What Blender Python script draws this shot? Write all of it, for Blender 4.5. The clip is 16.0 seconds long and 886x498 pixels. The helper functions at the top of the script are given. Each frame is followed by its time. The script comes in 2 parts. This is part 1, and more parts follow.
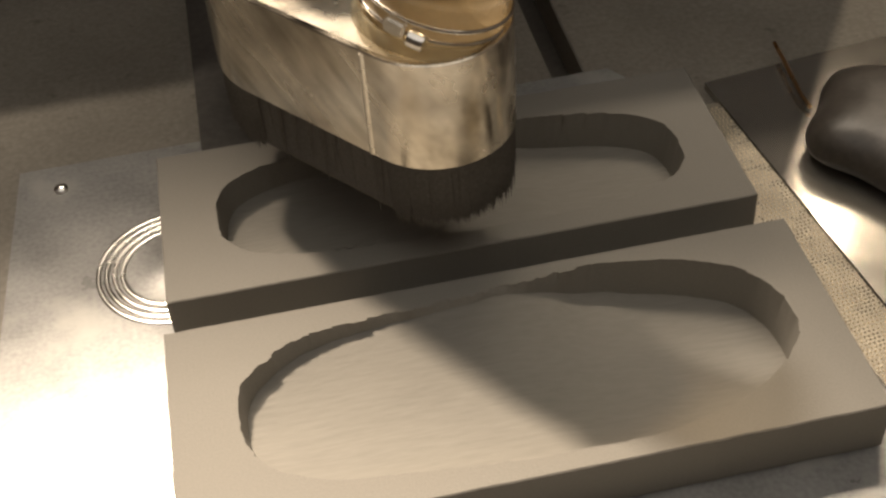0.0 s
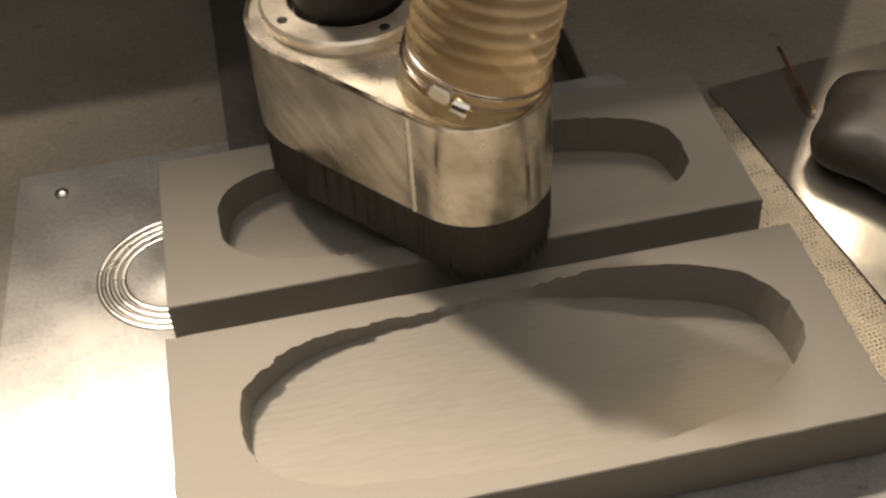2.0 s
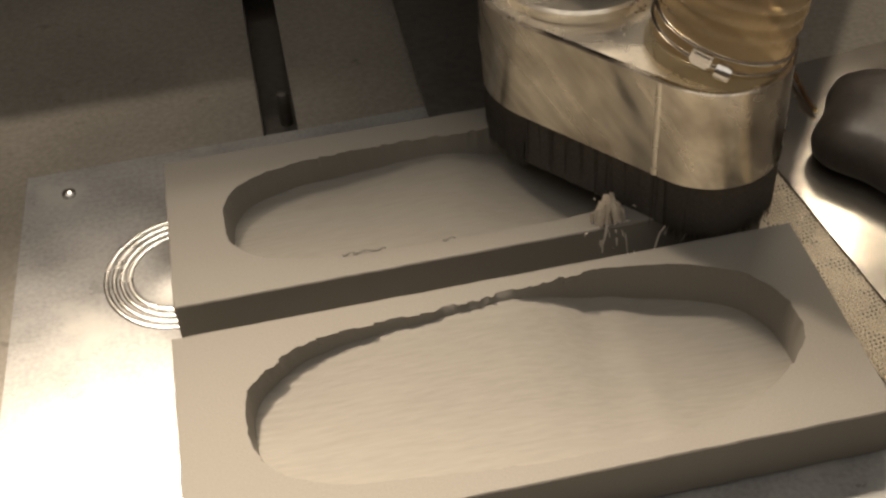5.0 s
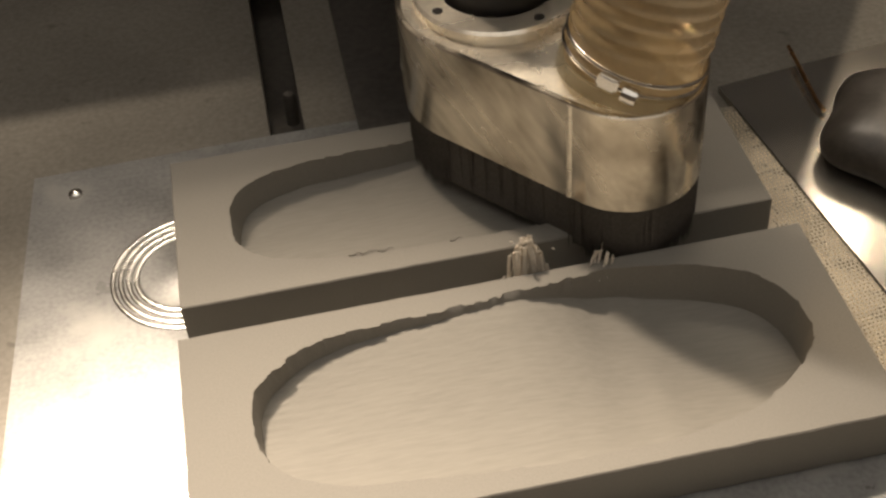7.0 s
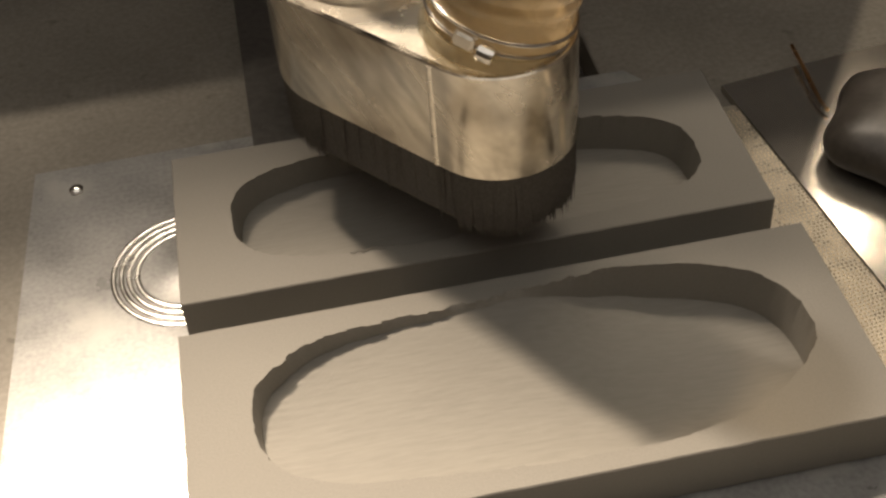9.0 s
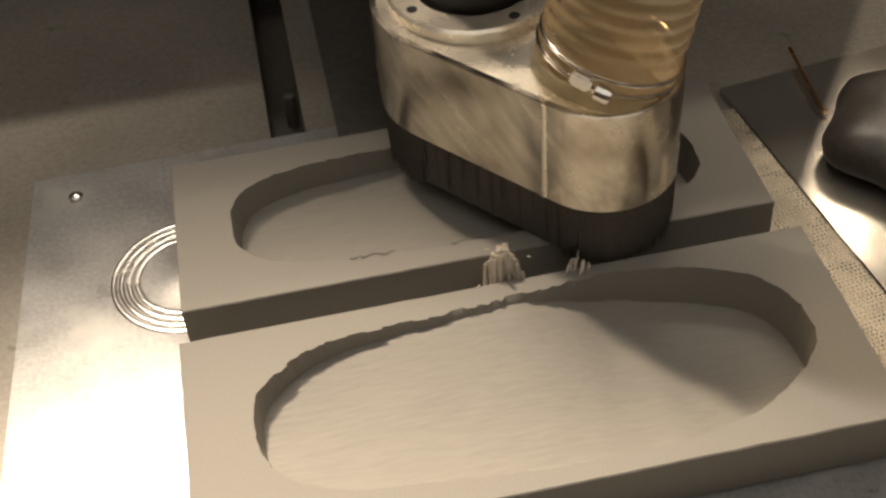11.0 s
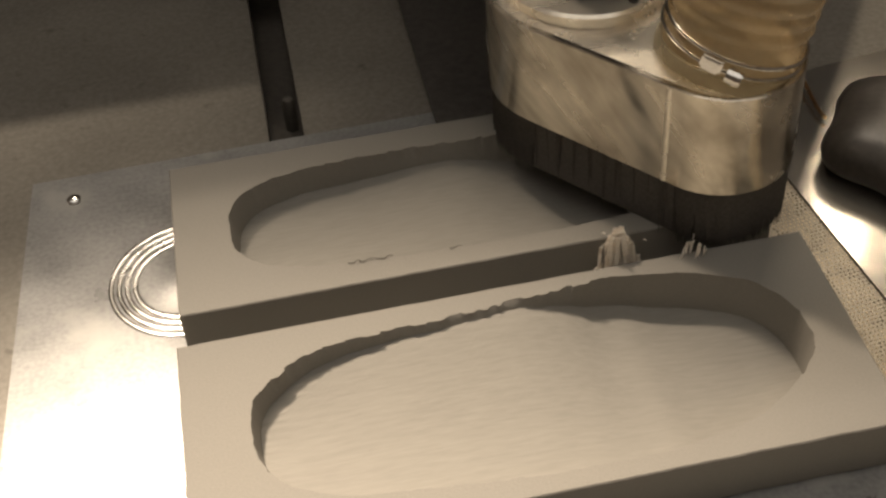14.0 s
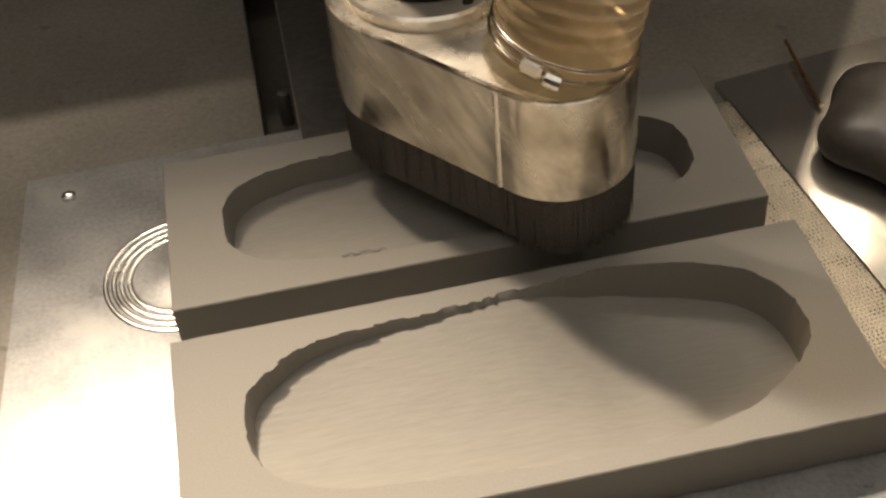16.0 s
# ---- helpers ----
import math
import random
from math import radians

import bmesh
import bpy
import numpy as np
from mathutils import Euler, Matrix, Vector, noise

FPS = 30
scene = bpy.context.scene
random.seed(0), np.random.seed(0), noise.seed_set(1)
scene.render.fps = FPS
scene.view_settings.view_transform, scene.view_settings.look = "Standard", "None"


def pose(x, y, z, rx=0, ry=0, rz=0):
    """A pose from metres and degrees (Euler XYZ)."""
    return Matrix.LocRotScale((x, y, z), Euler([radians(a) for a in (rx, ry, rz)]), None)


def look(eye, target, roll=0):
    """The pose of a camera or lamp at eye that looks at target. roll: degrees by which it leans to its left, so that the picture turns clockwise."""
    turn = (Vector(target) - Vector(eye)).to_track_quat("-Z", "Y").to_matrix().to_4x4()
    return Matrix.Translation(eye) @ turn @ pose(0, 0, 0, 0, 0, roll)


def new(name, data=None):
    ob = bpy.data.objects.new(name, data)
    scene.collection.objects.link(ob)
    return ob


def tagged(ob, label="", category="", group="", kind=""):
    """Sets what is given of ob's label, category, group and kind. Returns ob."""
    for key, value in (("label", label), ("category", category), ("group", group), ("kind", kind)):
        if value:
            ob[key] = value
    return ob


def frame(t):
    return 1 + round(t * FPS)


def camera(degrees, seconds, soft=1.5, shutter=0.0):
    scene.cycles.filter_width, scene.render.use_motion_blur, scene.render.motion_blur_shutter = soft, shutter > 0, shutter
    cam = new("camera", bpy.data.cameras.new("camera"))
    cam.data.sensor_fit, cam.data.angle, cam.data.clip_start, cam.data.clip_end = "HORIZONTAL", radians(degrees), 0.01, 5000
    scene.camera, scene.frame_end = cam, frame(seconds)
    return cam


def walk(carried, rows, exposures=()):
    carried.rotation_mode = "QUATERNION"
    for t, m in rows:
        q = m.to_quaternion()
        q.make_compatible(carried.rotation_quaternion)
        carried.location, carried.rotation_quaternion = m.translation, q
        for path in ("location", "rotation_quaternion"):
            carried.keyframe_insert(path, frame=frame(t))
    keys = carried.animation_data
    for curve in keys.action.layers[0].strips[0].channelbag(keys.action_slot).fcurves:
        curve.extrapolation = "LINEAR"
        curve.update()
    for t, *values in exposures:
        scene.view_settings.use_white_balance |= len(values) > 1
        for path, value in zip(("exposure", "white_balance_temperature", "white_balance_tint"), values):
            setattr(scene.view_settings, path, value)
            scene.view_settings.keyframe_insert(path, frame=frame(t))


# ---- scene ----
cam = camera(38.0, 16.0, soft=2.6)
PATH = [
    (0, (0.071, -0.448, 0.475), (0.279, 0.967, -0.923), -4.6),
    (0.5, (0.07, -0.447, 0.477), (0.282, 0.966, -0.922), -4.5),
    (1, (0.07, -0.447, 0.477), (0.28, 0.969, -0.919), -4.6),
    (1.5, (0.07, -0.447, 0.481), (0.277, 0.964, -0.921), -4.6),
    (2, (0.069, -0.446, 0.471), (0.281, 0.978, -0.918), -4.5),
    (2.5, (0.074, -0.433, 0.465), (0.277, 0.978, -0.937), -4.7),
    (3, (0.07, -0.441, 0.472), (0.284, 0.972, -0.928), -4.4),
    (3.5, (0.069, -0.449, 0.479), (0.284, 0.967, -0.917), -4.5),
    (4, (0.071, -0.448, 0.479), (0.28, 0.966, -0.92), -4.7),
    (6.5, (0.071, -0.448, 0.476), (0.262, 0.975, -0.917), -5.0),
    (7, (0.071, -0.446, 0.477), (0.26, 0.972, -0.92), -5.2),
    (7.5, (0.072, -0.445, 0.477), (0.257, 0.975, -0.919), -5.2),
    (8, (0.07, -0.443, 0.478), (0.259, 0.973, -0.921), -4.8),
    (8.5, (0.071, -0.445, 0.475), (0.258, 0.972, -0.924), -4.9),
    (11, (0.07, -0.444, 0.477), (0.261, 0.975, -0.92), -5.2),
    (11.5, (0.071, -0.443, 0.476), (0.262, 0.974, -0.922), -5.2),
    (12, (0.069, -0.445, 0.475), (0.267, 0.976, -0.918), -4.9),
    (12.5, (0.072, -0.444, 0.476), (0.263, 0.976, -0.919), -5.1),
    (13, (0.071, -0.446, 0.475), (0.265, 0.977, -0.917), -5.0),
    (13.5, (0.071, -0.443, 0.478), (0.267, 0.976, -0.918), -5.0),
    (14, (0.071, -0.442, 0.478), (0.263, 0.976, -0.918), -5.0),
    (14.5, (0.072, -0.441, 0.478), (0.264, 0.973, -0.923), -5.0),
    (15, (0.071, -0.444, 0.476), (0.267, 0.977, -0.918), -5.0),
    (15.5, (0.072, -0.443, 0.476), (0.266, 0.976, -0.92), -5.1),
    (16, (0.078, -0.443, 0.474), (0.256, 0.975, -0.926), -6.0),
]
walk(cam, [(t, look(eye, target, roll)) for t, eye, target, roll in PATH])

# ---- world, lamps ----
world = bpy.data.worlds.new("room")
scene.world = world
world.use_nodes = True
world.node_tree.nodes["Background"].inputs[0].default_value = (1.0, 0.92, 0.83, 1)
world.node_tree.nodes["Background"].inputs[1].default_value = 0.80
scene.view_settings.exposure = 0.1

MAIN = Vector((-0.27, 0.77, 1.36))
STRIP = Vector((0.26, 0.72, 1.36))
SIDE = Vector((0.70, 0.60, 0.88))


def spot(name, place, target, watts, size, blend, radius, colour):
    data = bpy.data.lights.new(name, "SPOT")
    data.energy, data.spot_size, data.spot_blend, data.shadow_soft_size = watts, radians(size), blend, radius
    data.color = colour
    ob = new(name, data)
    ob.matrix_world = look(place, target)
    return ob


spot("lamp_main", MAIN, (0.04, -0.47, 0), 310.0, 33, 1.0, 0.07, (1.0, 0.825, 0.645))
strip_lamp = bpy.data.lights.new("lamp_strip", "AREA")
strip_lamp.shape, strip_lamp.size, strip_lamp.size_y, strip_lamp.energy, strip_lamp.color = "RECTANGLE", 0.84, 0.03, 9.0, (1.0, 0.85, 0.68)
new("lamp_strip", strip_lamp).matrix_world = look(STRIP, (0.26, -0.30, 0))
tube_lamp = bpy.data.lights.new("lamp_side", "AREA")
tube_lamp.shape, tube_lamp.size, tube_lamp.size_y, tube_lamp.energy, tube_lamp.color = "RECTANGLE", 0.014, 0.76, 2.4, (1.0, 0.83, 0.62)
new("lamp_side", tube_lamp).matrix_world = look(SIDE, (0.30, -0.20, 0.88))


# ---- materials ----
def material(name, base, rough=0.5, metal=0.0, grain=200.0, bump=0.1, mottle=6.0, vary=0.15, stretch=(1, 1, 1), rough_vary=0.1, turn=(0, 0, 0), dirt=None, transmission=0.0, dist=0.001, coat=0.0):
    m = bpy.data.materials.new(name)
    m.use_nodes = True
    nt = m.node_tree
    n, l = nt.nodes, nt.links
    b = n["Principled BSDF"]
    tc = n.new("ShaderNodeTexCoord")
    mp = n.new("ShaderNodeMapping")
    mp.inputs["Scale"].default_value, mp.inputs["Rotation"].default_value = stretch, turn
    mp.vector_type = "TEXTURE" if any(turn) else "POINT"
    l.new(tc.outputs["Object"], mp.inputs[0])
    big = n.new("ShaderNodeTexNoise")
    big.inputs["Scale"].default_value, big.inputs["Detail"].default_value = mottle, 5
    l.new(mp.outputs[0], big.inputs["Vector"])
    fine = n.new("ShaderNodeTexNoise")
    fine.inputs["Scale"].default_value, fine.inputs["Detail"].default_value = grain, 3
    l.new(mp.outputs[0], fine.inputs["Vector"])
    add = n.new("ShaderNodeMath")
    add.operation = "ADD"
    l.new(big.outputs[0], add.inputs[0])
    l.new(fine.outputs[0], add.inputs[1])
    ramp = n.new("ShaderNodeMapRange")
    ramp.inputs[1].default_value, ramp.inputs[2].default_value = 0.7, 1.3
    ramp.inputs[3].default_value, ramp.inputs[4].default_value = 1 - vary, 1 + vary
    l.new(add.outputs[0], ramp.inputs[0])
    mix = n.new("ShaderNodeMix")
    mix.data_type, mix.blend_type = "RGBA", "MULTIPLY"
    mix.inputs[0].default_value = 1.0
    mix.inputs[6].default_value = (*base, 1)
    l.new(ramp.outputs[0], mix.inputs[7])
    colour = mix.outputs[2]
    if dirt:
        spots = n.new("ShaderNodeTexNoise")
        spots.inputs["Scale"].default_value, spots.inputs["Detail"].default_value = dirt[1], 6
        l.new(tc.outputs["Object"], spots.inputs["Vector"])
        cut = n.new("ShaderNodeMapRange")
        cut.inputs[1].default_value, cut.inputs[2].default_value = dirt[2], dirt[2] + (dirt[3] if len(dirt) > 3 else 0.12)
        l.new(spots.outputs[0], cut.inputs[0])
        mix2 = n.new("ShaderNodeMix")
        mix2.data_type = "RGBA"
        l.new(cut.outputs[0], mix2.inputs[0])
        l.new(colour, mix2.inputs[6])
        mix2.inputs[7].default_value = (*dirt[0], 1)
        colour = mix2.outputs[2]
    l.new(colour, b.inputs["Base Color"])
    rr = n.new("ShaderNodeMapRange")
    rr.inputs[1].default_value, rr.inputs[2].default_value = 0.3, 0.7
    rr.inputs[3].default_value, rr.inputs[4].default_value = max(0.02, rough - rough_vary), rough + rough_vary
    l.new(big.outputs[0], rr.inputs[0])
    l.new(rr.outputs[0], b.inputs["Roughness"])
    b.inputs["Metallic"].default_value = metal
    b.inputs["Transmission Weight"].default_value = transmission
    b.inputs["Coat Weight"].default_value = coat
    bp = n.new("ShaderNodeBump")
    bp.inputs["Strength"].default_value, bp.inputs["Distance"].default_value = bump, dist
    l.new(fine.outputs[0], bp.inputs["Height"])
    l.new(bp.outputs[0], b.inputs["Normal"])
    return m


FOAM = material("eva_foam", (0.235, 0.22, 0.192), 0.85, 0, 900, 0.25, 14, 0.07, dist=0.0006)
FOAM_CUT = material("eva_foam_milled", (0.25, 0.235, 0.205), 0.9, 0, 500, 0.35, 20, 0.08, stretch=(0.15, 1, 1), dist=0.0006)
PLATE = material("aluminium_plate", (0.33, 0.325, 0.31), 0.33, 0.25, 400, 0.08, 26, 0.2, rough_vary=0.08, dirt=((0.43, 0.42, 0.39), 18, 0.57, 0.08), dist=0.0005)
POLISHED = material("polished_plate", (0.42, 0.395, 0.35), 0.17, 0.8, 500, 0.04, 15, 0.15, rough_vary=0.08, dist=0.0004, coat=0.25)
TABLE = material("table_steel", (0.27, 0.245, 0.205), 0.5, 0.2, 300, 0.15, 12, 0.2, dirt=((0.10, 0.09, 0.075), 55, 0.66), dist=0.0006)
GRIT = material("gritty_mat", (0.52, 0.46, 0.36), 0.45, 0.4, 800, 0.5, 60, 0.3, dist=0.0015)
# slanted tone streaks imitate reflections as well as scuffs; the patches are grime
SHOE = material("shoe_aluminium", (0.76, 0.695, 0.58), 0.22, 1, 160, 0.07, 55, 0.3, stretch=(1, 1, 6), turn=(-0.7, -0.5, 0), rough_vary=0.12, dirt=((0.34, 0.295, 0.235), 22, 0.46, 0.30), dist=0.0006)
TOP = material("shoe_top_aluminium", (0.88, 0.81, 0.68), 0.26, 0.75, 300, 0.08, 25, 0.12, dist=0.0005)
STEEL = material("bright_steel", (0.75, 0.72, 0.66), 0.16, 1, 300, 0.04, 40, 0.1)
DARK = material("black_oxide", (0.025, 0.023, 0.022), 0.42, 0.2, 300, 0.1, 20, 0.2)
RUBBER = material("black_rubber", (0.06, 0.052, 0.044), 0.42, 0, 250, 0.1, 18, 0.25)
BRISTLE = material("bristle", (0.075, 0.068, 0.06), 0.6, 0, 600, 0.2, 40, 0.3)
HOSE = material("amber_hose", (0.32, 0.25, 0.15), 0.18, 0, 300, 0.08, 25, 0.12, transmission=0.0, coat=0.6)


def clear(m, amount, tint):
    """Lets light through a thin plastic: part passes straight, part is scattered on the far side."""
    n, l = m.node_tree.nodes, m.node_tree.links
    out = n["Material Output"]
    body = n["Principled BSDF"]
    glow, straight, a, b = n.new("ShaderNodeBsdfTranslucent"), n.new("ShaderNodeBsdfTransparent"), n.new("ShaderNodeMixShader"), n.new("ShaderNodeMixShader")
    glow.inputs[0].default_value, straight.inputs[0].default_value = (*tint, 1), (*tint, 1)
    a.inputs[0].default_value, b.inputs[0].default_value = 0.14, amount
    l.new(body.outputs[0], a.inputs[1])
    l.new(glow.outputs[0], a.inputs[2])
    l.new(a.outputs[0], b.inputs[1])
    l.new(straight.outputs[0], b.inputs[2])
    l.new(b.outputs[0], out.inputs["Surface"])


clear(HOSE, 0.42, (0.95, 0.82, 0.6))
RING = material("turned_ring", (0.92, 0.90, 0.85), 0.26, 1, 300, 0.05, 40, 0.08)
CUFF = material("clear_cuff", (0.24, 0.215, 0.155), 0.14, 0.3, 300, 0.04, 30, 0.15, coat=0.6)
clear(CUFF, 0.4, (0.9, 0.85, 0.72))
STUD = material("mat_stud", (0.78, 0.68, 0.50), 0.3, 0.7, 600, 0.1, 90, 0.3)
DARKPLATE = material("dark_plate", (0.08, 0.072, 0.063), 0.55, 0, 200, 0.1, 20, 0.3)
COPPER = material("copper", (0.72, 0.42, 0.2), 0.25, 1, 300, 0.05, 40, 0.1)
SWARF = material("pale_swarf", (0.86, 0.80, 0.70), 0.8, 0, 600, 0.3, 50, 0.15)
clear(SWARF, 0.12, (0.95, 0.9, 0.82))
WALL = material("enclosure_paint", (0.13, 0.11, 0.097), 0.6, 0, 60, 0.1, 4, 0.15)
# table steel with the shade inside the slots put into its colour
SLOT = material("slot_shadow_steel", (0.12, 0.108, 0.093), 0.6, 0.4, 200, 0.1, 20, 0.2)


# ---- builders ----
def part(name, bm, mat, parent=None, label="", smooth=False):
    me = bpy.data.meshes.new(name)
    bmesh.ops.recalc_face_normals(bm, faces=bm.faces)
    bm.to_mesh(me)
    bm.free()
    if smooth:
        me.polygons.foreach_set("use_smooth", [True] * len(me.polygons))
        me.set_sharp_from_angle(angle=radians(38))
    me.materials.append(mat)
    ob = new(name, me)
    ob.parent = parent
    if label:
        tagged(ob, label)
    return ob


def box(bm, x0, x1, y0, y1, z0, z1, bevel=0.0):
    r = bmesh.ops.create_cube(bm, size=1)
    for v in r["verts"]:
        v.co = ((x0 + x1) / 2 + v.co.x * (x1 - x0), (y0 + y1) / 2 + v.co.y * (y1 - y0), (z0 + z1) / 2 + v.co.z * (z1 - z0))
    if bevel:
        edges = list({e for v in r["verts"] for e in v.link_edges})
        bmesh.ops.bevel(bm, geom=edges, offset=bevel, segments=2, affect="EDGES")
    return bm


def prism(bm, outline, z0, z1):
    lo = [bm.verts.new((x, y, z0)) for x, y in outline]
    hi = [bm.verts.new((x, y, z1)) for x, y in outline]
    k = len(outline)
    for i in range(k):
        bm.faces.new((lo[i], lo[(i + 1) % k], hi[(i + 1) % k], hi[i]))
    bm.faces.new(hi)
    bm.faces.new(lo[::-1])
    return bm


def lathe(bm, profile, steps=48, m=Matrix()):
    rings = []
    for r, z in profile:
        rings.append([bm.verts.new(m @ Vector((r * math.cos(a), r * math.sin(a), z))) for a in (2 * math.pi * i / steps for i in range(steps))])
    for a, b in zip(rings, rings[1:]):
        for i in range(steps):
            bm.faces.new((a[i], a[(i + 1) % steps], b[(i + 1) % steps], b[i]))
    return rings


def tube(bm, pts, r, steps=10):
    pts = [Vector(p) for p in pts]
    rings = []
    for i, p in enumerate(pts):
        d = (pts[min(i + 1, len(pts) - 1)] - pts[max(i - 1, 0)]).normalized()
        q = d.to_track_quat("Z", "Y").to_matrix()
        rings.append([bm.verts.new(p + q @ Vector((r * math.cos(a), r * math.sin(a), 0))) for a in (2 * math.pi * k / steps for k in range(steps))])
    for a, b in zip(rings, rings[1:]):
        for k in range(steps):
            bm.faces.new((a[k], a[(k + 1) % steps], b[(k + 1) % steps], b[k]))
    bm.faces.new(rings[0][::-1])
    bm.faces.new(rings[-1])


# ---- table and plates ----
def table():
    root = tagged(new("ground"), "dark dusty steel machine table with slots", "machine table", kind="structure")
    cuts = [(-0.9, 0.055), (0.076, 0.237), (0.257, 1.2)]
    for x0, x1 in cuts:
        part("slab", box(bmesh.new(), x0, x1, -1.2, 0.42, -0.03, -0.004, 0.0008), TABLE, root)
    part("slot_floor", box(bmesh.new(), -0.9, 1.2, -1.2, 0.42, -0.05, -0.0302), SLOT, root, "floor of the table slots, coloured dark for the shade in them")
    return root


def plates():
    p = part("base_plate", prism(bmesh.new(), [(-0.103, -0.30), (-0.083, 0.157), (0.27, 0.161), (0.306, 0.109), (0.36, -0.30)], -0.0038, 0.0), PLATE)
    tagged(p, "scratched bright aluminium fixture plate under the foam blocks", "fixture plate")
    g = Vector((21, -170)).normalized()
    o = Vector((0.3235, 0.110))
    n = Vector((-g.y, g.x))
    def at(a, b):
        v = o + g * a + n * b
        return (v.x, v.y)
    mat = part("grip_mat", prism(bmesh.new(), [at(0, -0.0015), at(0.42, -0.0015), at(0.42, -0.028), at(0.14, -0.028), at(0.10, -0.045), at(0.02, -0.03), at(-0.002, -0.014)], 0.0004, 0.0012), GRIT)
    tagged(mat, "gritty metallic grip mat beside the foam blocks", "mat")
    bm = bmesh.new()
    for i in range(100):
        for j in range(11):
            a, b = 0.004 + i * 0.0024, -0.0265 + j * 0.0024 + (i % 2) * 0.0006
            ring = [bm.verts.new((*at(a + da, b + db), 0.0012)) for da, db in ((-0.0009, 0), (0, -0.0009), (0.0009, 0), (0, 0.0009))]
            tip = bm.verts.new((*at(a, b), 0.0019))
            for k in range(4):
                bm.faces.new((ring[k], ring[(k + 1) % 4], tip))
    tagged(part("studs", bm, STUD, mat), kind="stuff")
    q = part("side_plate", prism(bmesh.new(), [at(-0.02, 0.0), at(0.42, 0.0), at(0.42, 0.40), at(-0.02, 0.40)], -0.0038, 0.0012), POLISHED)
    tagged(q, "polished steel side plate beyond a dark joint", "plate")


def puck():
    root = new("locating_disc")
    root.location = (0.0017, 0.057, 0.0)
    tagged(root, "turned aluminium locating disc with concentric rings", "locating disc")
    for r in (0.041, 0.0368, 0.0326, 0.0284):
        bm = bmesh.new()
        prof = [(r - 0.0004 - 0.0016 * math.cos(k * math.pi / 10), 0.0008 * math.sin(k * math.pi / 10)) for k in range(11)]
        lathe(bm, prof, 96)
        part("ring", bm, RING, root, smooth=True)
    bm = bmesh.new()
    lathe(bm, [(0.0262, 0.0), (0.026, 0.0003), (0.012, 0.0004), (0.010, 0.0008), (0.0, 0.0008)], 64)
    part("centre", bm, PLATE, root, smooth=True)


def rivet():
    bm = bmesh.new()
    lathe(bm, [(0.0042, 0), (0.0042, 0.0012), (0.0036, 0.002), (0.002, 0.0027), (0.0002, 0.003)], 24)
    ob = part("rivet", bm, RING, smooth=True)
    ob.location = (-0.059, 0.136, 0)
    tagged(ob, "small shiny domed rivet in the plate", "rivet")


# ---- foam blocks ----
def blend(xs, ys, x):
    """A value between stations, eased so that no kink shows."""
    return sum(float(np.interp(x + d, xs, ys)) * w for d, w in ((-0.016, 0.1), (-0.008, 0.2), (0, 0.4), (0.008, 0.2), (0.016, 0.1)))


def smooth_outline(xs, lows, highs, rough):
    """The rim of a pocket, from its two sides at a few stations, counterclockwise."""
    pts = [Vector((x, y)) for x, y in zip(xs, lows)] + [Vector((x, y)) for x, y in zip(xs[::-1], highs[::-1])]
    k = len(pts)
    for _ in range(4):
        pts = [q for i in range(len(pts)) for q in (pts[i].lerp(pts[(i + 1) % len(pts)], 0.2), pts[i].lerp(pts[(i + 1) % len(pts)], 0.8))]
    out = []
    for i, p in enumerate(pts):
        q = pts[(i + 1) % len(pts)]
        m = max(1, round((q - p).length / 0.0013))
        out += [p.lerp(q, j / m) for j in range(m)]
    c = sum(out, Vector((0, 0))) / len(out)
    done = []
    for p in out:
        w = rough(p.x, p.y)
        d = (p - c).normalized()
        done.append(p + d * w * (noise.noise((p.x * 260, p.y * 260, 1.0)) + 0.7 * noise.noise((p.x * 620, p.y * 620, 2.0)) + 0.6 * math.copysign(1, noise.noise((p.x * 120, p.y * 120, 4.0)))))
    return done


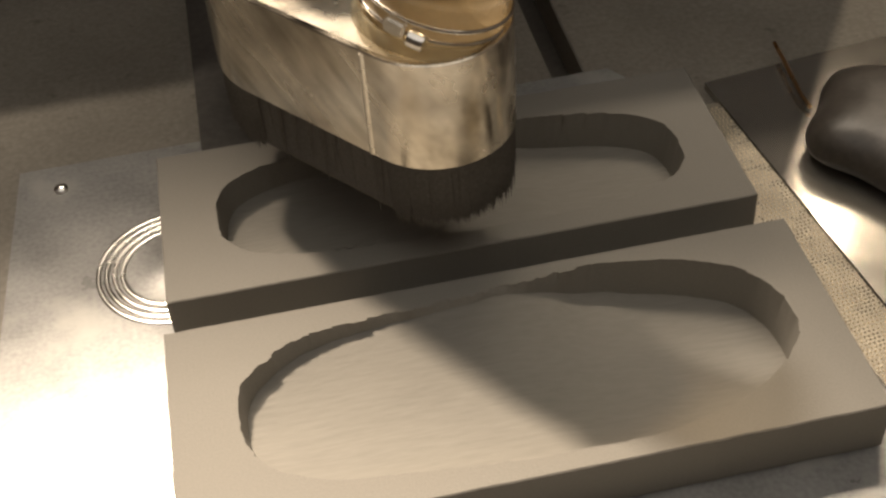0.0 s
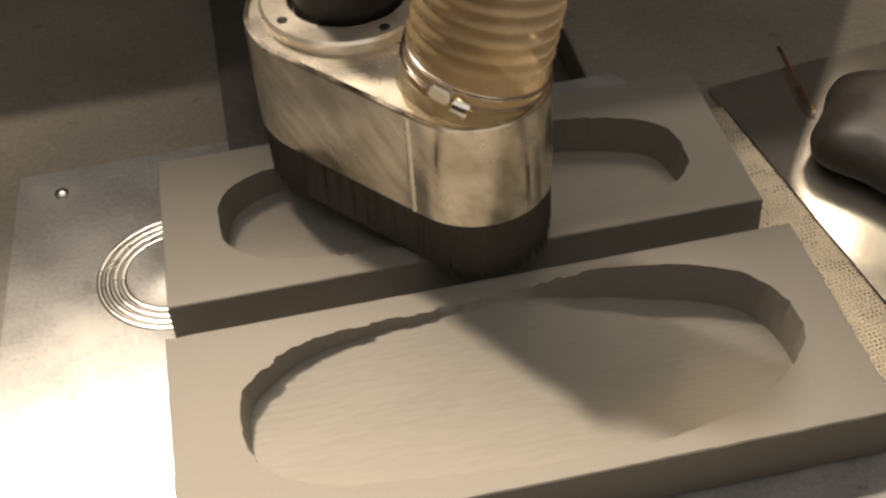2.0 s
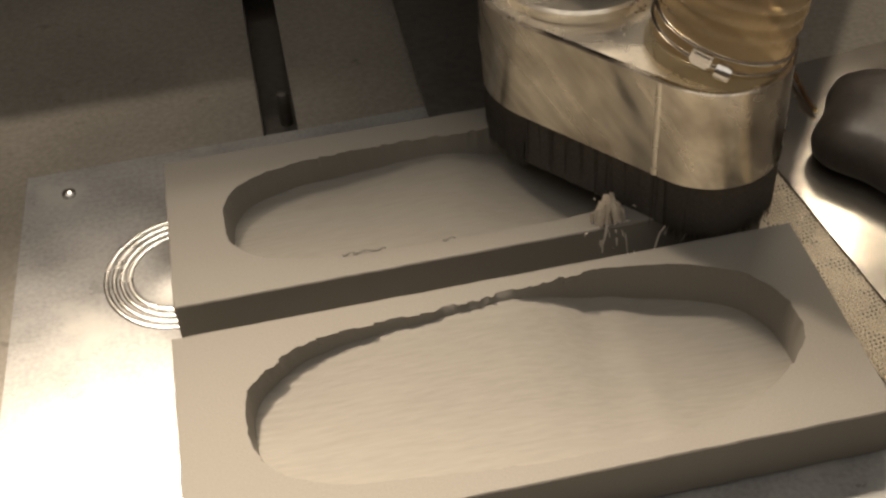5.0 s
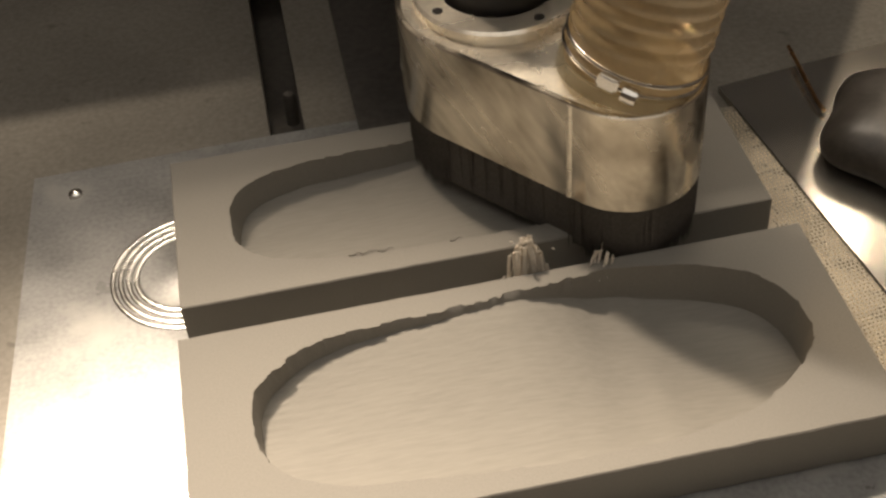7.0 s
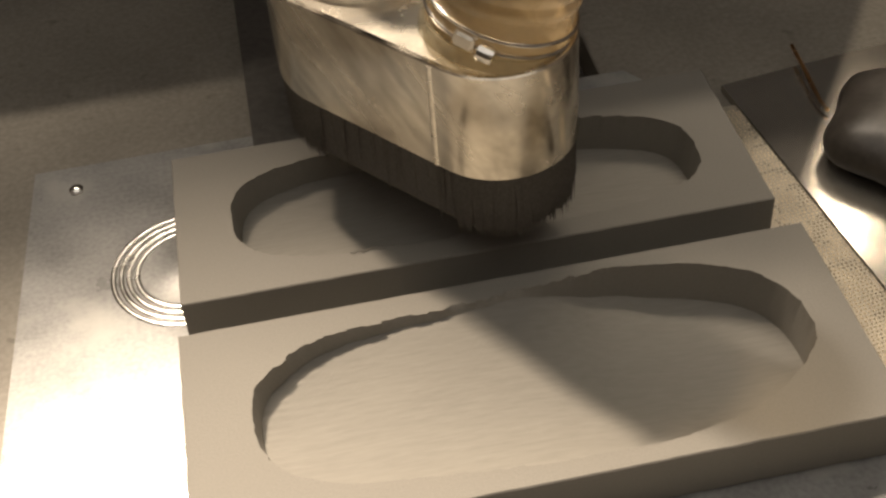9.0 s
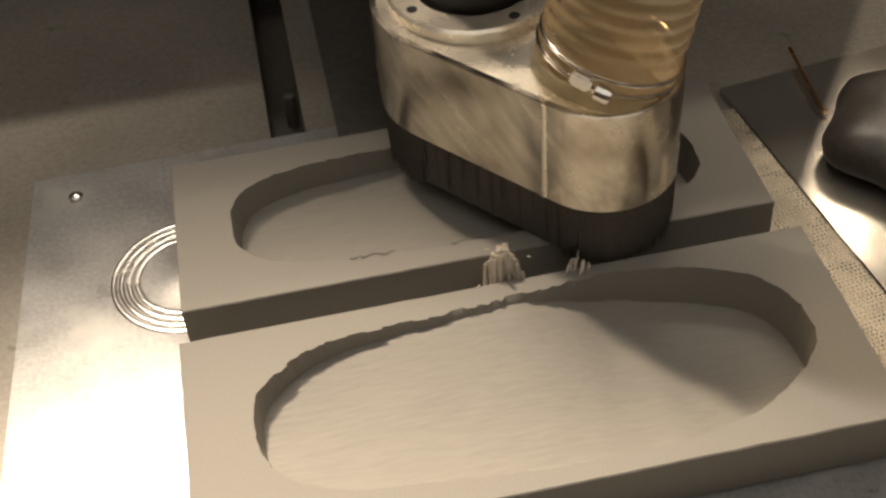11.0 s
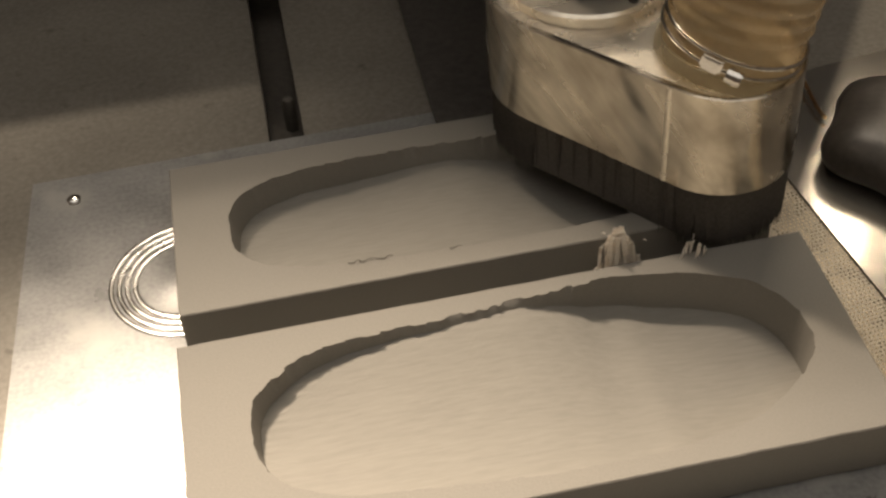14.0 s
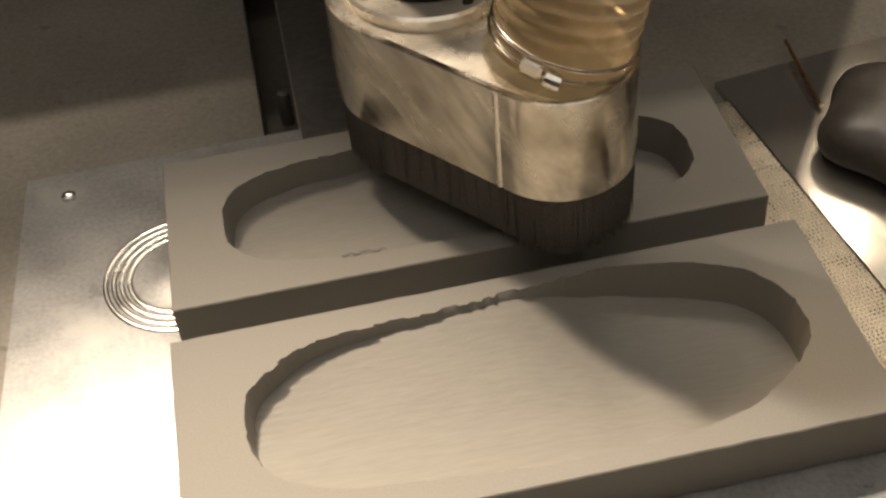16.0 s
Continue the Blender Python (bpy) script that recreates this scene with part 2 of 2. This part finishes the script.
def foam_block(name, label, x0, x1, y0, y1, h, xs, lows, highs, deep_back, deep_front, rough, crease):
    base = 0.0013
    root = new(name)
    tagged(root, label, "foam block", "foam blocks on the fixture")
    rim = smooth_outline(xs, lows, highs, rough)
    k = len(rim)
    cx, cy = (x0 + x1) / 2, sum(p.y for p in rim) / k

    def floor_z(x, y):
        lo, hi = blend(xs, lows, x), blend(xs, highs, x)
        w = min(1, max(0, (y - lo) / max(hi - lo, 1e-4)))
        s = w * w * (3 - 2 * w)
        d = blend(xs, deep_front, x) * (1 - s) + blend(xs, deep_back, x) * s
        toe = 1 / (1 + math.exp(-(x - crease) / 0.0045))
        ball = 1 / (1 + math.exp(-(x - crease - 0.034) / 0.006))
        d += (0.004 - 0.0005 * toe) * math.sin(math.pi * w) + 0.0042 * toe * (0.35 + 0.65 * w) - 0.0012 * math.exp(-(((x - crease - 0.022) / 0.010) ** 2)) + 0.0014 * ball
        return h - d

    bm = bmesh.new()
    top = [bm.verts.new((p.x, p.y, h)) for p in rim]
    corners = [(x0, y0), (x1, y0), (x1, y1), (x0, y1)]
    edge = []
    for i in range(4):
        a, b = Vector(corners[i]), Vector(corners[(i + 1) % 4])
        m = max(2, round((b - a).length / 0.006))
        for j in range(m):
            p = a.lerp(b, j / m)
            t = 0.0004 * noise.noise((p.x * 90, p.y * 90, 7.0))
            edge.append(p + Vector((t, -t)))
    hi = [bm.verts.new((p.x, p.y, h)) for p in edge]
    mid = [bm.verts.new((p.x, p.y, h - 0.0006)) for p in edge]
    for p, v in zip(edge, hi):
        v.co.x += 0.0006 if p.x < cx else -0.0006
        v.co.y += 0.0006 if p.y < (y0 + y1) / 2 else -0.0006
    lo = [bm.verts.new((p.x, p.y, base)) for p in edge]
    e = len(edge)
    for i in range(e):
        j = (i + 1) % e
        bm.faces.new((mid[i], mid[j], hi[j], hi[i]))
        bm.faces.new((lo[i], lo[j], mid[j], mid[i]))
    bm.faces.new(lo[::-1])
    loops = [bm.edges.get((hi[i], hi[(i + 1) % e])) for i in range(e)]
    loops += [bm.edges.new((top[i], top[(i + 1) % k])) for i in range(k)]
    bmesh.ops.triangle_fill(bm, edges=loops, use_beauty=True)
    part("block", bm, FOAM, root)

    bm = bmesh.new()
    rows = []
    soft = [sum((rim[(i + j) % k] for j in range(-7, 8)), Vector((0, 0))) / 15 for i in range(k)]
    for f in (0.0, 0.25, 0.5, 0.75, 1.0):
        ring = []
        for i, rag in enumerate(rim):
            p = rag.lerp(soft[i], min(1.0, f * 1.6))
            zf = floor_z(p.x, p.y)
            d = Vector((cx - p.x, cy - p.y)).normalized()
            slack = 0.0022 * f + 0.0003 * noise.noise((p.x * 200, p.y * 200, f * 5)) * (f > 0)
            ring.append(bm.verts.new((p.x + d.x * slack, p.y + d.y * slack, h + (zf - h) * f)))
        rows.append(ring)
    for a, b in zip(rows, rows[1:]):
        for i in range(k):
            bm.faces.new((a[i], a[(i + 1) % k], b[(i + 1) % k], b[i]))
    part("pocket_wall", bm, FOAM, root, "ragged milled wall of the pocket", smooth=True)

    low = sorted((p.x, p.y) for p in rim if p.y < cy)
    top_side = sorted((p.x, p.y) for p in rim if p.y >= cy)
    lx, ly = zip(*low)
    hx, hy = zip(*top_side)
    xa, xb = min(p.x for p in rim), max(p.x for p in rim)
    bm = bmesh.new()
    rows = []
    for i in range(161):
        x = xa + (xb - xa) * i / 160
        a, b = float(np.interp(x, lx, ly)), float(np.interp(x, hx, hy))
        row = []
        for j in range(49):
            y = a + (b - a) * j / 48
            step = (0.00016 + 0.00042 * (x < 0.14) * max(0.0, (y - a) / (b - a) - 0.6)) * math.sin((y + 0.03 * x) * 2 * math.pi / 0.0040) + 0.0003 * noise.noise((x * 40, y * 60, 2.0))
            row.append(bm.verts.new((x, y, floor_z(x, y) + step)))
        rows.append(row)
    for a, b in zip(rows, rows[1:]):
        for j in range(48):
            bm.faces.new((a[j], b[j], b[j + 1], a[j + 1]))
    part("footbed", bm, FOAM_CUT, root, "smooth milled insole surface with an arch", smooth=True)
    return root


H = 0.030


def blocks():
    foam_block("foam_block", "grey-beige foam block with a finished insole-shaped pocket", -0.002, 0.306, -0.141, -0.0195, H,
               [0.029, 0.040, 0.062, 0.106, 0.158, 0.208, 0.246, 0.273, 0.286],
               [-0.094, -0.110, -0.122, -0.127, -0.132, -0.132, -0.124, -0.106, -0.090],
               [-0.061, -0.050, -0.036, -0.034, -0.030, -0.026, -0.033, -0.046, -0.068],
               [0.012, 0.011, 0.0095, 0.0050, 0.0025, 0.016, 0.018, 0.018, 0.018],
               [0.009, 0.009, 0.009, 0.009, 0.010, 0.014, 0.016, 0.017, 0.018],
               lambda x, y: 0.0013 if y > -0.06 and 0.04 < x < 0.21 else 0.0005, 0.190)
    foam_block("foam_block", "grey-beige foam block with a pocket still being milled", 0.0, 0.300, 0.0, 0.112, H,
               [0.029, 0.040, 0.062, 0.100, 0.150, 0.200, 0.240, 0.262, 0.275],
               [0.041, 0.027, 0.018, 0.014, 0.012, 0.012, 0.015, 0.023, 0.036],
               [0.071, 0.084, 0.092, 0.095, 0.094, 0.092, 0.086, 0.077, 0.064],
               [0.017, 0.017, 0.016, 0.0155, 0.010, 0.0165, 0.017, 0.017, 0.017],
               [0.014, 0.013, 0.010, 0.009, 0.008, 0.010, 0.013, 0.014, 0.015],
               lambda x, y: 0.0010 if y > 0.07 and 0.05 < x < 0.26 else 0.0004, 0.170)


# ---- router head ----
A, RA = Vector((0.167, 0.092)), 0.052
B, RB = Vector((0.211, 0.015)), 0.037


def hull(grow=0.0):
    d = B - A
    base = math.atan2(d.y, d.x)
    off = math.acos((RA - RB) / d.length)
    pts = []
    for i in range(41):
        a = base - off + 2 * off * i / 40
        pts.append(B + Vector((math.cos(a), math.sin(a))) * (RB + grow))
    for i in range(49):
        a = base + off + (2 * math.pi - 2 * off) * i / 48
        pts.append(A + Vector((math.cos(a), math.sin(a))) * (RA + grow))
    return pts


Z0, Z1 = 0.060, 0.117


def router_head():
    root = new("router_head")
    tagged(root, "scuffed aluminium dust shoe with amber hose round a dark spindle", "router head")
    bm = bmesh.new()
    rows = []
    for g, z in ((-0.004, Z0), (-0.0008, Z0), (0, Z0 + 0.0007), (0, Z0 + 0.02), (0, Z0 + 0.04), (0, Z1 - 0.0006), (-0.0006, Z1), (-0.003, Z1), (-0.004, Z1 - 0.002)):
        rows.append([bm.verts.new((p.x, p.y, z)) for p in hull(g)])
    k = len(rows[0])
    for a, b in zip(rows, rows[1:] + rows[:1]):
        for i in range(k):
            bm.faces.new((a[i], a[(i + 1) % k], b[(i + 1) % k], b[i]))
    part("shell", bm, SHOE, root, "scuffed bright aluminium shell", smooth=True)
    # bright upright rod standing in for the highlight where the shell starts to curve
    streak = hull(-0.0014)[0].lerp(hull(-0.0014)[-1], 0.08)
    bm = bmesh.new()
    tube(bm, [(streak.x, streak.y, z) for z in (Z0 + 0.001, Z0 + 0.02, Z0 + 0.04, Z1 - 0.001)], 0.0021, 14)
    part("streak", bm, TOP, root, "bright rod in place of a highlight on the shell", smooth=True)
    bm = bmesh.new()
    prism(bm, [(p.x, p.y) for p in hull(-0.0028)], Z1 - 0.006, Z1 - 0.0003)
    part("top_plate", bm, TOP, root)

    up = Matrix.Translation((A.x, A.y, 0))
    bm = bmesh.new()
    lathe(bm, [(0.030, Z1 - 0.001), (0.043, Z1 - 0.001), (0.0435, Z1 + 0.005), (0.042, Z1 + 0.0065), (0.030, Z1 + 0.0065), (0.029, Z1 + 0.004)], 64, up)
    collar = part("collar", bm, TOP, root, smooth=True)
    for ang in (-155, -70, 20, 110):
        bm = bmesh.new()
        m = Matrix.Translation((A.x + 0.037 * math.cos(radians(ang)), A.y + 0.037 * math.sin(radians(ang)), Z1 + 0.0066))
        lathe(bm, [(0.0026, 0), (0.0026, 0.0003), (0.0, 0.0003)], 16, m)
        part("screw", bm, DARK, collar, "dark recessed screw")
    bm = bmesh.new()
    lathe(bm, [(0.027, Z1 - 0.02), (0.027, Z1 + 0.06), (0.030, Z1 + 0.063), (0.030, Z1 + 0.066), (0.0, Z1 + 0.066)], 48, up)
    part("spindle", bm, DARK, root, "black spindle nose", smooth=True)
    bm = bmesh.new()
    lathe(bm, [(0.0, 0.028), (0.003, 0.028), (0.004, 0.031), (0.004, 0.075), (0.010, 0.078), (0.012, 0.10), (0.0, 0.10)], 20, up)
    part("cutter", bm, STEEL, root, "steel milling cutter", smooth=True)

    # carriage behind the spindle, joined to it by a bracket
    part("carriage", box(bmesh.new(), 0.105, 0.265, 0.175, 0.270, 0.115, 0.345, 0.004), DARKPLATE, root, "dark steel carriage holding the spindle")
    part("bracket", box(bmesh.new(), 0.142, 0.192, 0.108, 0.1745, 0.152, 0.180, 0.002), DARKPLATE, root)

    # hose port, clamp and ribbed hose, leaning away
    lean = Matrix.Translation((B.x + 0.001, B.y, Z1)) @ pose(0, 0, 0, -4, 14, 0)
    bm = bmesh.new()
    lathe(bm, [(0.0345, -0.004), (0.0345, 0.0015), (0.0338, 0.0025), (0.031, 0.0025)], 64, lean)
    bm.faces.new(lathe(bm, [(0.033, 0.0025), (0.031, 0.0035)], 64, lean)[1])
    part("hose_port", bm, CUFF, root, "glossy olive hose cuff", smooth=True)
    bm = bmesh.new()
    prof = [(0.0326, 0.003), (0.0326, 0.010), (0.0322, 0.018)]
    for i in range(9):
        z = 0.019 + i * 0.0075
        prof += [(0.0322, z), (0.0331, z + 0.0015), (0.0336, z + 0.0032), (0.0331, z + 0.005), (0.0322, z + 0.0066)]
    lathe(bm, prof, 64, lean)
    part("hose", bm, HOSE, root, "translucent amber ribbed suction hose", smooth=True)
    bm = bmesh.new()
    tilt = lean @ pose(0, 0, 0.011, 6, 3, 0)
    for dz in (-0.003, 0.003):
        lathe(bm, [(0.0336 + 0.001 * math.cos(a), dz + 0.001 * math.sin(a)) for a in (2 * math.pi * i / 8 for i in range(9))], 64, tilt)
    clamp = part("hose_clamp", bm, STEEL, root, "bright steel double wire hose clamp", smooth=True)
    bm = bmesh.new()
    a = radians(-128)
    m = tilt @ Matrix.Translation((0.037 * math.cos(a), 0.037 * math.sin(a), 0)) @ pose(0, 0, 0, 0, 0, -128)
    box(bm, -0.003, 0.002, -0.005, 0.005, -0.0035, 0.0035, 0.0012)
    bmesh.ops.transform(bm, matrix=m, verts=bm.verts)
    part("clamp_housing", bm, STEEL, clamp)
    bm = bmesh.new()
    m = m @ Matrix.Translation((0.002, 0.011, 0)) @ pose(0, 0, 0, 90, 0, 0)
    lathe(bm, [(0.0, -0.004), (0.0035, -0.004), (0.004, -0.002), (0.004, 0.003), (0.0, 0.0035)], 12, m)
    part("clamp_screw", bm, STEEL, clamp, smooth=True)

    # brush skirt
    bm = bmesh.new()
    rng = random.Random(5)
    line = hull(-0.004)
    n = len(line)
    total = 900
    for i in range(total):
        f = i / total * n
        p = line[int(f) % n].lerp(line[(int(f) + 1) % n], f % 1)
        for layer in range(2):
            q = p + Vector((rng.uniform(-1, 1), rng.uniform(-1, 1))) * 0.002
            foot = q + (q - (A + B) / 2).normalized() * rng.uniform(-0.001, 0.001) + Vector((rng.uniform(-1, 1), rng.uniform(-1, 1))) * 0.0006
            zf = 0.019 + rng.uniform(0, 0.003) + 0.004 * (0.5 + 0.5 * noise.noise((q.x * 90, q.y * 90, 3.0))) + (0.009 if rng.random() < 0.25 else 0)
            w = 0.0013
            u = bm.verts.new((q.x - w, q.y, Z0 + 0.002))
            v = bm.verts.new((q.x + w, q.y, Z0 + 0.002))
            s = bm.verts.new((q.x, q.y + w, Z0 + 0.002))
            e = bm.verts.new((foot.x, foot.y, zf))
            for tri in ((u, v, e), (v, s, e), (s, u, e)):
                bm.faces.new(tri)
    for g, w in ((-0.0045, 0.0), (-0.009, 0.0)):
        ring = hull(g)
        up_ = [bm.verts.new((p.x, p.y, Z0 + 0.002)) for p in ring]
        dn_ = [bm.verts.new((p.x, p.y, 0.0265)) for p in ring]
        for i in range(n):
            bm.faces.new((dn_[i], dn_[(i + 1) % n], up_[(i + 1) % n], up_[i]))
    tagged(part("brush", bm, BRISTLE, root, "dense dark bristle skirt"), kind="stuff")
    return root


def shade_sheet():
    """A flat dark sheet behind the blocks, put in as the head's shadow, that follows the head's travel."""
    root = new("shade_sheet")
    tagged(root, "dark flat sheet standing in for the head's shadow behind the foam blocks", "slide plate")
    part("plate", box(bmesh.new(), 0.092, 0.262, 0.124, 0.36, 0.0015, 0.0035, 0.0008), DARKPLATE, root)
    part("shade_edge", box(bmesh.new(), 0.0935, 0.2605, 0.126, 0.131, 0.0036, 0.0044, 0.0003), RUBBER, root, "blacker strip along the front edge of the shadow sheet")
    return root


def shaving(bm, pts, side, wide, thick):
    """One curled shaving: a flat strip with thickness, tapering to its tip."""
    rows = []
    for i, p in enumerate(pts):
        p = Vector(p)
        d = (Vector(pts[min(i + 1, len(pts) - 1)]) - Vector(pts[max(i - 1, 0)])).normalized()
        n = d.cross(side).normalized()
        f = 1 - 0.6 * i / (len(pts) - 1)
        rows.append([bm.verts.new(p + side * wide * f * u + n * thick * v) for u, v in ((-1, -1), (1, -1), (1, 1), (-1, 1))])
    for a, b in zip(rows, rows[1:]):
        for k in range(4):
            bm.faces.new((a[k], a[(k + 1) % 4], b[(k + 1) % 4], b[k]))
    bm.faces.new(rows[0][::-1])
    bm.faces.new(rows[-1])


def swarf(name, seed, count, spread, drop, lean, wide):
    rng = random.Random(seed)
    bm = bmesh.new()
    for _ in range(count):
        u = rng.gauss(0, 0.6)
        x, y = u * spread, rng.gauss(0, spread * 0.35)
        l = rng.uniform(0.55, 1.0) * drop
        top = drop * (0.5 - 0.22 * u * u) + rng.uniform(-0.06, 0.06) * drop
        bend = rng.gauss(0, 0.10)
        pts = []
        for i in range(7):
            f = i / 6
            pts.append((x * (1 + 0.3 * f) + lean * l * f + bend * l * f * f, y - 0.003 * f * f + 0.0006 * math.sin(f * 9 + x * 900), top - l * f))
        a = rng.uniform(-0.9, 0.9)
        shaving(bm, pts, Vector((math.cos(a), math.sin(a), 0)), wide * rng.uniform(0.4, 1.0), 0.00012)
    for _ in range(count // 10):
        p = Vector((rng.gauss(0, spread * 1.8), rng.gauss(0, spread * 0.5), rng.uniform(-0.5, 0.45) * drop))
        q = p + Vector((rng.uniform(-1, 1), rng.uniform(-0.4, 0.4), rng.uniform(-1, 1))) * 0.002
        shaving(bm, [p, p.lerp(q, 0.5) + Vector((0, 0, 0.0004)), q], Vector((0.4, 0.9, 0)).normalized(), 0.0005, 0.00015)
    ob = part(name, bm, SWARF, smooth=True)
    return tagged(ob, "wisp of pale foam swarf blown from the cutter", "foam swarf", "swarf at the cutter")


def shreds():
    rng = random.Random(11)
    for x, y in ((0.088, 0.0150), (0.094, 0.0146), (0.098, 0.0150), (0.104, 0.0142), (0.139, 0.0126)):
        bm = bmesh.new()
        turn = rng.uniform(0, 6)
        pts = [(0.0011 * (a - 3) + 0.0003 * math.sin(turn * 3 + a), 0.0007 * math.sin(turn + a * 1.1), 0.0002 + 0.0004 * (a % 3 == 1)) for a in range(7)]
        tube(bm, pts, 0.0003, 5)
        ob = part("foam_shred", bm, FOAM)
        ob.location = (x, y, H + 0.0004)
        tagged(ob, "small torn shred of foam on the pocket rim", "foam shred", "shreds on the pocket rim")


def clamp_knob():
    root = new("clamp_knob")
    root.location = (0.404, 0.047, 0.0012)
    tagged(root, "black glossy rounded clamp knob on the side plate", "clamp knob")
    bm = bmesh.new()
    lathe(bm, [(0.0, 0.0), (0.016, 0.0), (0.016, 0.004), (0.011, 0.007), (0.011, 0.02), (0.0, 0.02)], 32)
    part("stem", bm, DARK, root, smooth=True)
    bm = bmesh.new()
    prof = [(0.0, 0.006), (0.034, 0.005), (0.046, 0.004), (0.0498, 0.007), (0.051, 0.012), (0.0485, 0.019), (0.042, 0.025), (0.033, 0.0285), (0.018, 0.0305), (0.0005, 0.031)]
    lathe(bm, prof, 80)
    for v in bm.verts:
        a = math.atan2(v.co.y, v.co.x)
        r = math.hypot(v.co.x, v.co.y)
        f = 1 + 0.08 * math.cos(5 * (a - math.pi)) * min(1, r / 0.045)
        v.co.x *= f
        v.co.y *= f
    part("cap", bm, RUBBER, root, "scalloped black rubber cap", smooth=True)


def copper_pipe():
    bm = bmesh.new()
    tube(bm, [(0.372, 0.150, 0.006), (0.371, 0.135, 0.006), (0.369, 0.115, 0.006), (0.368, 0.098, 0.005), (0.369, 0.088, 0.004)], 0.0012, 10)
    tagged(part("copper_pipe", bm, COPPER, smooth=True), "thin bent copper pipe lying by the knob", "pipe")


def slot_bolt():
    bm = bmesh.new()
    lathe(bm, [(0.004, -0.03), (0.004, -0.010), (0.003, -0.007), (0.0, -0.006)], 16)
    # the bolt takes the slots' shaded steel too, which dulls its glint
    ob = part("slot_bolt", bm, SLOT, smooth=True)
    ob.location = (0.070, 0.206, 0)
    tagged(ob, "small steel bolt in the table slot", "bolt")


def enclosure():
    # the 0.52 m high rear panel is added out of view to shade the right rear
    for name, b in (("wall_back", (-0.9, 1.2, 1.1, 1.13, -0.06, 1.5)), ("wall_rear_bay", (-0.9, 0.53, 0.37, 0.39, -0.004, 0.40)), ("wall_rear_blocker", (0.05, 0.52, 0.32, 0.335, -0.004, 0.52)), ("floor_rear", (-0.9, 1.2, 0.4205, 1.0998, -0.06, -0.004)), ("wall_left", (-0.93, -0.9, -1.2, 1.13, -0.06, 1.5)), ("wall_right", (1.2, 1.23, -1.2, 1.13, -0.06, 1.5)), ("wall_front", (-0.93, 1.23, -1.23, -1.2, -0.06, 1.5))):
        tagged(part(name, box(bmesh.new(), *b), WALL), "unseen dark painted panel around the machine", "enclosure", kind="structure")


def hood():
    # added out of view so that ambient light comes mostly from the front
    tagged(part("ceiling", box(bmesh.new(), -0.9, 1.2, 0.30, 1.0998, 1.5, 1.53), WALL), "unseen dark panel added over the rear to block light from above", "hood", kind="structure")


table()
plates()
puck()
rivet()
blocks()
head = router_head()
shade = shade_sheet()
tuft = swarf("foam_swarf", 3, 90, 0.0064, 0.030, 0.05, 0.0011)
tuft_small = swarf("foam_swarf", 8, 14, 0.0065, 0.018, -0.28, 0.0007)
shreds()
clamp_knob()
copper_pipe()
slot_bolt()
enclosure()
hood()


def motions():
    # seconds, travel and lift of the head in millimetres
    rows = [(0, -70, 42), (0.5, -58, 46), (1, -53, 46), (1.5, -54, 29), (2, -55, 6), (2.5, -40, 4), (3, -19, 5), (3.5, 0, 0), (4, 21, -1),
            (4.2, 29, -1), (4.9, 58, 0), (5.4, 66, 20), (5.9, 60, 3), (6.3, 45, -1), (6.5, 36, -1), (7, 15, -1), (7.5, -5, 4), (8, -25, 7), (8.5, -42, 4), (8.7, -44, 13),
            (9.2, -50, 38), (9.7, -47, 22), (10.1, -36, 8), (10.8, -7, 8), (11, 2, 4), (11.5, 23, 3), (12, 43, 3), (12.5, 63, 2), (13, 67, 15),
            (13.5, 62, 24), (14, 61, 4), (14.5, 44, 3), (15, 25, 2), (15.5, 4, 4), (16, -15, 12)]
    walk(head, [(t, pose(x / 1000, 0, z / 1000)) for t, x, z in rows])

    # the shadow sheet keeps to the head's travel and ignores its lift
    walk(shade, [(t, pose(x / 1000, 0, 0)) for t, x, z in rows])

    def carried(home, rows_):
        # the swarf hangs below the shoe while it cuts; when the shoe lifts it slips in under the brush and is drawn up
        out = []
        before = None
        for t, x, z in rows_:
            up = 1.0 if z > 5.5 or x < -2 else 0.0
            if before and before[1] != up:
                s, u = before[0], (x + before[2]) / 2000
                inside = pose(home[0] + u + 0.012, home[1] + 0.045, home[2] + 0.004)
                out.append((s + (t - s) * 0.5, inside))
            out.append((t, pose(home[0] + x / 1000 + up * 0.012, home[1] + up * 0.045, home[2] + up * (0.050 + z / 1000))))
            before = (t, up, x)
        return out

    walk(tuft, carried((0.154, -0.012, 0.029), rows))
    walk(tuft_small, carried((0.190, -0.022, 0.028), rows))


motions()
